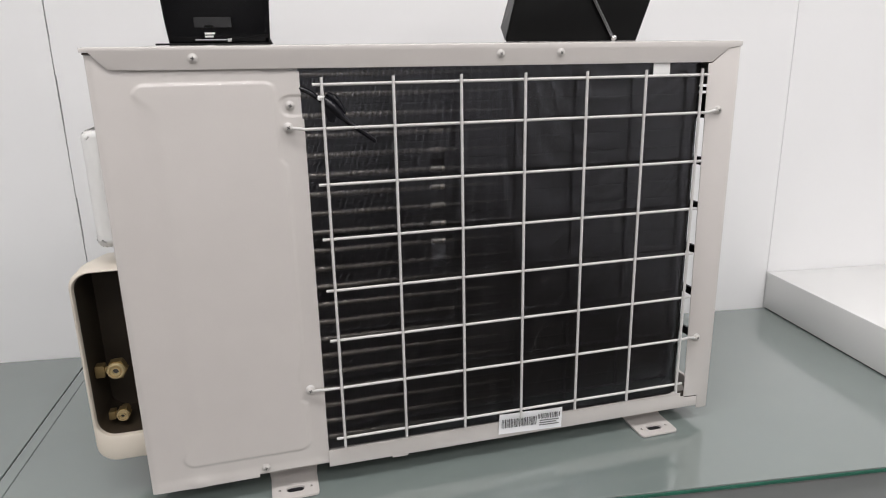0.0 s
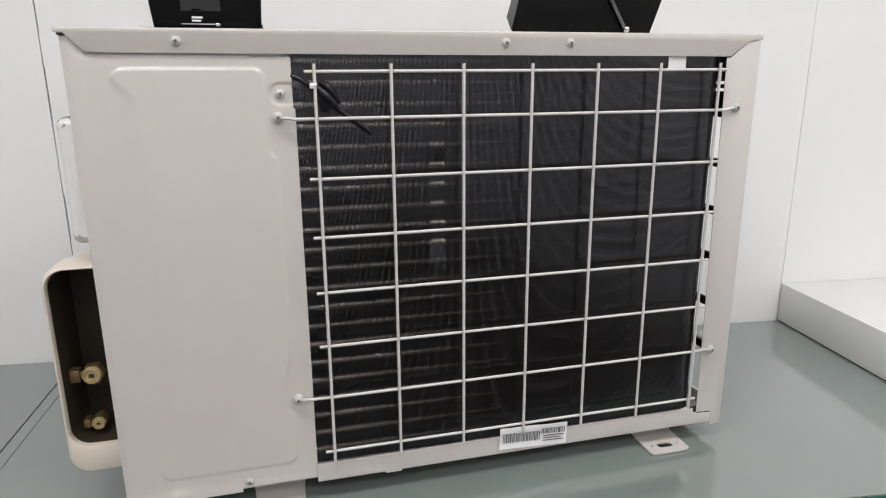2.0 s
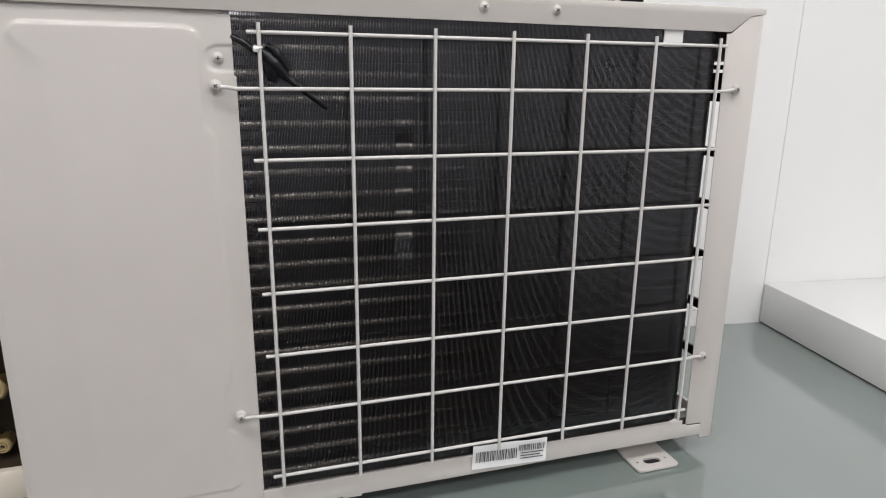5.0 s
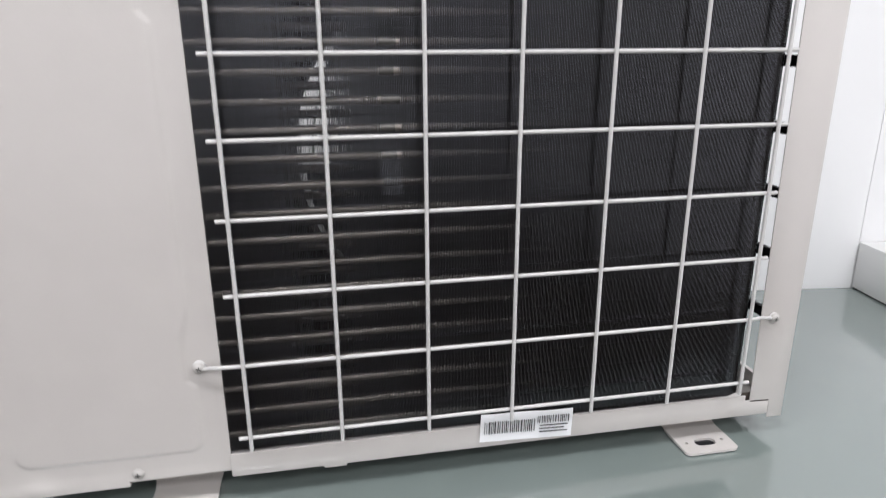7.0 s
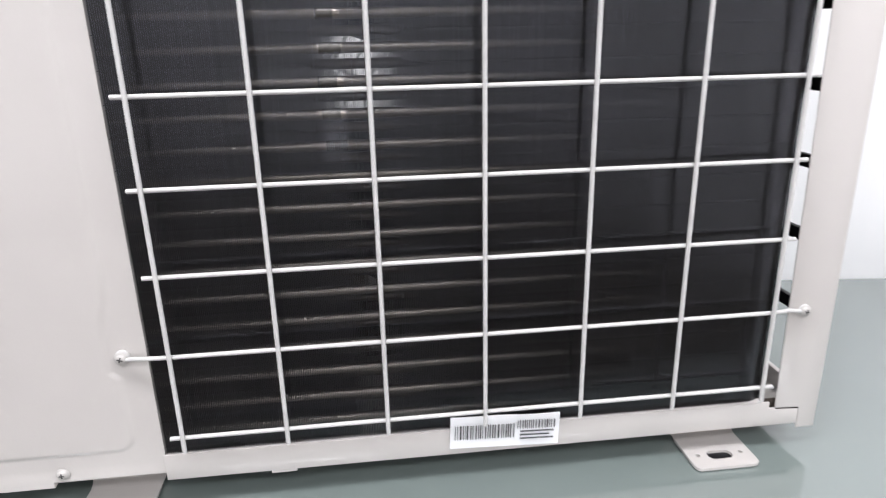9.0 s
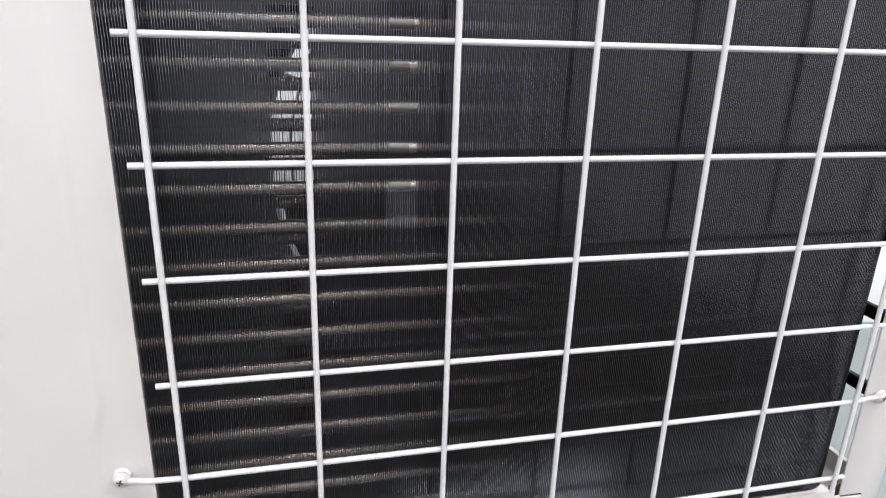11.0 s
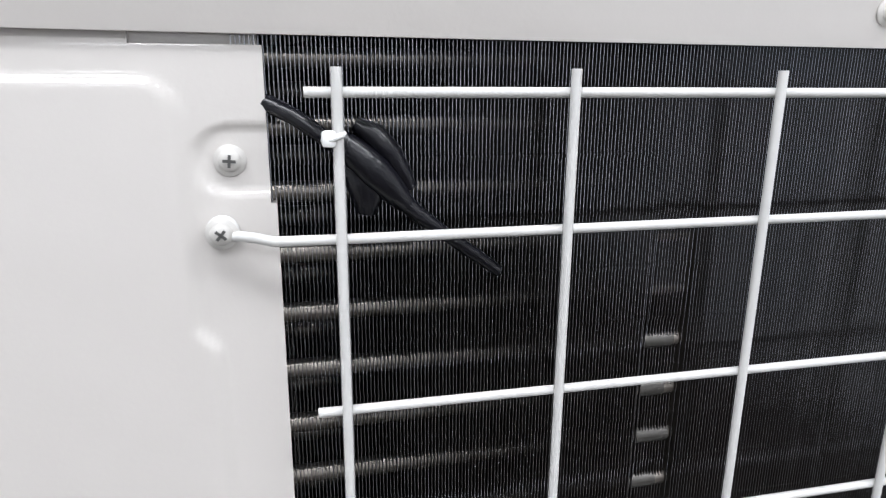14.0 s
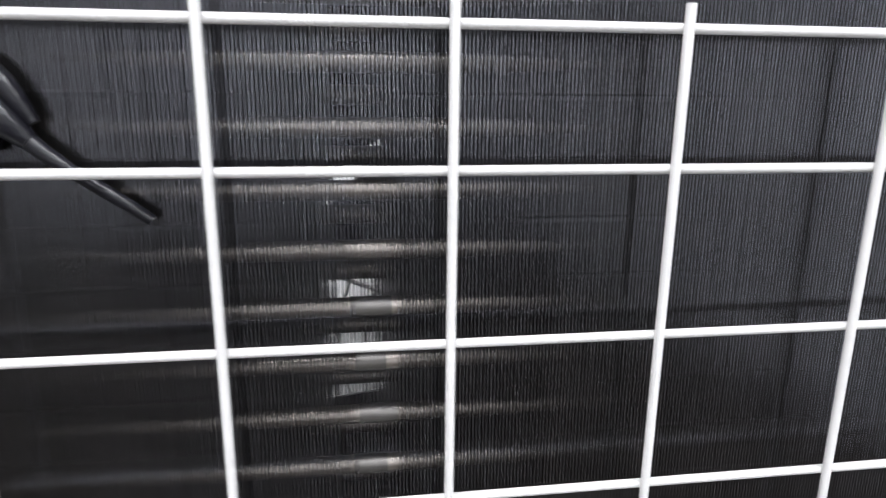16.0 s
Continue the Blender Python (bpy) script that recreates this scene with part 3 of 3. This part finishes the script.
# valve cover on the side, open towards the rear
cover = new("valve_cover")
cover.parent = unit
tagged(cover, "cream plastic valve cover, open at the rear")


def shell(out):
    """Loops of the cover from its back to the rim and in again: inset, y, lower edge."""
    bm = bmesh.new()
    rings = []
    for inset, y, low in out:
        pts = rounded(-0.312 + inset, -0.225, low, 0.322 - inset, max(0.024 - inset * 0.4, 0.006), 7)
        rings.append([bm.verts.new((x, y, z)) for x, z in pts])
    for a, b in zip(rings, rings[1:]):
        for s in range(len(a)):
            bm.faces.new((a[s], a[(s + 1) % len(a)], b[(s + 1) % len(a)], b[s]))
    return bm, rings


bm, rings = shell([(0.034, 0.220, 0.085), (0.022, 0.205, 0.075), (0.008, 0.17, 0.066), (0.0, 0.10, 0.062), (0.0, 0.0655, 0.060), (0.0012, 0.0615, 0.0615), (0.0030, 0.060, 0.0650), (0.0036, 0.0600, 0.092), (0.0046, 0.0615, 0.095), (0.0048, 0.070, 0.0952)])
bm.faces.new(rings[0])
part("cover_shell", bm, CREAM, cover, smooth=True)
# dark brown liner puts the shade inside the cream shell into colour
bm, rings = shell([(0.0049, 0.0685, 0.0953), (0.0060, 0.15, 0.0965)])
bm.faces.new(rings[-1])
part("cover_inside_shade", bm, BROWN, cover, "dark brown liner for the shade inside the valve cover", smooth=True)
handle = prism(rounded(-0.274, -0.244, 0.345, 0.486, 0.010, 4), 0.070, 0.19, 0.008, 3)
part("grip", handle, NYLON, cover, "white moulded grip above the cover", smooth=True)


def valve(x, y, z, r):
    body = turned([(r * 1.0, 0.024), (r * 1.1, 0.016), (r * 1.42, 0.013), (r * 1.42, 0.003)], 6)
    v = part("valve", body, BRASS, cover, "brass service valve")
    v.matrix_basis = Matrix.Translation((x, y, z))
    part("valve_face", turned([(r * 1.15, 0.004), (r * 1.15, 0.0), (r * 1.0, -0.002), (r * 0.86, -0.002), (r * 0.82, 0.001), (r * 0.62, 0.001), (r * 0.58, -0.002), (r * 0.42, -0.002), (r * 0.38, 0.002)], 24), RING, v, "pale turned brass valve end", smooth=True)
    # flat disc coloured with the bore's shade
    part("valve_bore_shade", turned([(r * 0.36, 0.0024), (r * 0.36, 0.0012)], 12), SLOT, v, "dark disc for the shade in the bore")
    part("valve_cap", prism(rounded(-r * 2.75, -r * 1.5, -r * 0.95, r * 0.75, r * 0.2, 3), 0.004, 0.018, 0.0008, 2), BRASS, v, smooth=True)
    part("valve_neck", sweep([(-r * 2.0, 0.012, -r * 0.1), (0, 0.012, -r * 0.1)], r * 0.45, 10), BRASS, v, smooth=True)


wiring = box(-0.2535, -0.2485, 0.085, 0.100, 0.107, 0.150, 0.001, 2)
box(-0.2545, -0.2505, 0.082, 0.090, 0.150, 0.156, 0.001, 2, wiring)
part("drain_strip", wiring, MATT_BLACK, cover, "dark strip beside the valves", smooth=True)
valve(-0.2795, 0.083, 0.1770, 0.0095)
valve(-0.2800, 0.083, 0.1125, 0.0065)

# ---- things standing on the unit ----
stand = new("black_display_stand")
tagged(stand, "glossy black display stand on the unit's lid", "display stand")
stand.matrix_basis = Matrix.Translation((-0.113, 0.098, LID))
part("base_plate", box(-0.068, 0.067, -0.008, 0.075, 0.0, 0.0040, 0.0008, 2), MATT_BLACK, stand, smooth=True)
body = prism([(-0.0535, 0.0042), (0.064, 0.0042), (0.0665, 0.05), (0.070, 0.14), (-0.064, 0.14), (-0.0565, 0.03)], 0.0, 0.060, 0.002, 3)
part("body", body, BLACK, stand, smooth=True)
part("front_ledge", box(-0.024, 0.020, -0.006, -0.0005, 0.0050, 0.0085, 0.0008, 2), BLACK, stand, smooth=True)
part("screen", box(-0.023, 0.020, -0.0016, -0.0004, 0.022, 0.034, 0.0004, 1), SCREEN, stand, "dark grey inset screen")
for z, w in ((0.0105, 0.010), (0.0140, 0.012), (0.0225, 0.011)):
    part("mark", box(-0.012, -0.012 + w, -0.0016, -0.0005, z, z + 0.0022, 0.0003, 1), FOAM, stand, "small white mark")
part("ledge_trim", box(-0.023, 0.019, -0.0068, -0.0061, 0.0072, 0.0082), STEEL, stand, "thin bright trim on the ledge")
part("stud", box(0.014, 0.0185, -0.0085, -0.006, 0.0050, 0.0090, 0.0008, 2), STEEL, stand, "small bright stud", smooth=True)
part("end_cap", box(0.062, 0.0655, -0.0105, -0.0085, 0.0005, 0.0075, 0.0005, 1), MATT_BLACK, stand)
case = new("black_display_box")
tagged(case, "satin black angular display box on the unit's lid", "display box")
case.matrix_basis = Matrix.Translation((0.343, 0.056, LID))
front = [(-0.096, 0.0003), (0.0935, 0.0003), (0.110, 0.046), (0.138, 0.13), (-0.067, 0.13), (-0.0845, 0.046)]
shape = prism(front, 0.0, 0.036)
for v in shape.verts:
    if v.co.y > 0.02:
        v.co.z = v.co.z + 0.019 * (1 - v.co.z / 0.13)
        v.co.x += 0.006
bmesh.ops.bevel(shape, geom=list(shape.edges), offset=0.0008, segments=2, profile=0.5, affect="EDGES")
part("body", shape, MATT_BLACK, case, smooth=True)
flank = bmesh.new()
rows = [[flank.verts.new((x - 0.0004 - k * 0.0004, 0.0015, z + 0.001)) for k in (0, 1)] + [flank.verts.new((x + 0.0056 - k * 0.0004, 0.0345, z + 0.0185 * (1 - z / 0.13) + 0.001)) for k in (1, 0)] for x, z in ((-0.096, 0.001), (-0.0845, 0.046), (-0.067, 0.128))]
for a, b in zip(rows, rows[1:]):
    for k in range(4):
        flank.faces.new((a[k], a[(k + 1) % 4], b[(k + 1) % 4], b[k]))
flank.faces.new(rows[0])
flank.faces.new(rows[-1])
part("side_face", flank, SCREEN, case, "dark grey slanting side")
part("rod", sweep([(0.0545, -0.0035, 0.0065), (0.043, -0.0030, 0.026), (0.030, -0.0030, 0.047), (0.004, -0.0030, 0.090)], 0.0026, 10), CHROME, case, "dark polished metal rod across the front", smooth=True)
knob = bmesh.new()
bmesh.ops.create_uvsphere(knob, u_segments=16, v_segments=10, radius=0.0042)
ball = part("rod_end", knob, STEEL, case, "small bright metal ball", smooth=True)
ball.matrix_basis = Matrix.Translation((0.0570, -0.0045, 0.0046))

# ---- fins, one by one on the flat of the coil, then those round the bend ----
THICK = 0.00011
RIBS = [FIRST - TUBES * (k + 0.5) for k in range(21)]
LEVELS = [(COIL_HIGH, 0.0)]
for z in RIBS:
    LEVELS += [(z + TUBES / 2 - 0.0005, 0.0), (z + 0.0014, 0.0), (z + 0.0004, 0.0002), (z - 0.0014, 0.0)]
LEVELS = [(z, x) for z, x in LEVELS if z > COIL_LOW + 0.002] + [(COIL_LOW, 0.0)]


def dent(z):
    """How far the pressed-in fins stand back."""
    return 0.0036 * step(0.295, 0.335, z) * (1 - step(0.425, 0.445, z)) + 0.0018 * step(0.425, 0.445, z) * (1 - step(0.470, 0.495, z))


def fin_mesh(pressed, bm=None, front=Vector((0, 0, 0)), back=Vector((0, FIN_DEEP, 0)), across=Vector((THICK, 0, 0))):
    """A fin: an upright strip with a stamped rib half-way between the tubes."""
    bm = bm or bmesh.new()
    inward, beside = (back - front).normalized(), across.normalized()
    rows = []
    for z, rib in LEVELS:
        lip = front + inward * dent(z) * pressed
        rows.append([bm.verts.new(p + beside * rib + Vector((0, 0, z))) for p in (lip - across, lip + across, back + across, back - across)])
    for a, b in zip(rows, rows[1:]):
        for k in range(4):
            bm.faces.new((a[k], b[k], b[(k + 1) % 4], a[(k + 1) % 4]))
    bm.faces.new(rows[0])
    bm.faces.new(list(reversed(rows[-1])))
    return bm


def edged(ob):
    ob.data.materials.append(FIN_EDGE)
    for face in ob.data.polygons:
        face.material_index = 1 if face.normal.y < -0.6 else 0
    return ob


PARTS = 300
fin = edged(part("fin", fin_mesh(0), FIN, coil))
pressed = {}
rng = random.Random(7)
for k in range(PARTS):
    x = LEFT + k * PITCH
    m = Matrix.Translation((x + rng.uniform(-0.00005, 0.00005), FIN_FRONT + rng.uniform(-0.0001, 0.0001), 0)) @ Matrix.Rotation(rng.gauss(0, 0.006), 4, "Z")
    if k == 0:
        fin.matrix_basis = m
    elif 0.1310 < x < 0.1505:
        depth = 1 if 0.1335 < x < 0.1490 else 0.5
        if depth not in pressed:
            pressed[depth] = edged(part("fin", fin_mesh(depth), FIN, coil, "fin pressed back between the tubes"))
            pressed[depth].matrix_basis = m
        else:
            twin("fin", pressed[depth], coil, m)
    else:
        twin("fin", fin, coil, m)
rest = bmesh.new()
s = PARTS * PITCH
while s < END:
    place, turn = along(s, 0)
    across = Vector((math.cos(turn), math.sin(turn), 0)) * THICK
    fin_mesh(0, rest, place, along(s, FIN_DEEP)[0], across)
    s += PITCH
edged(tagged(part("coil_bend", rest, FIN, coil), kind="stuff"))
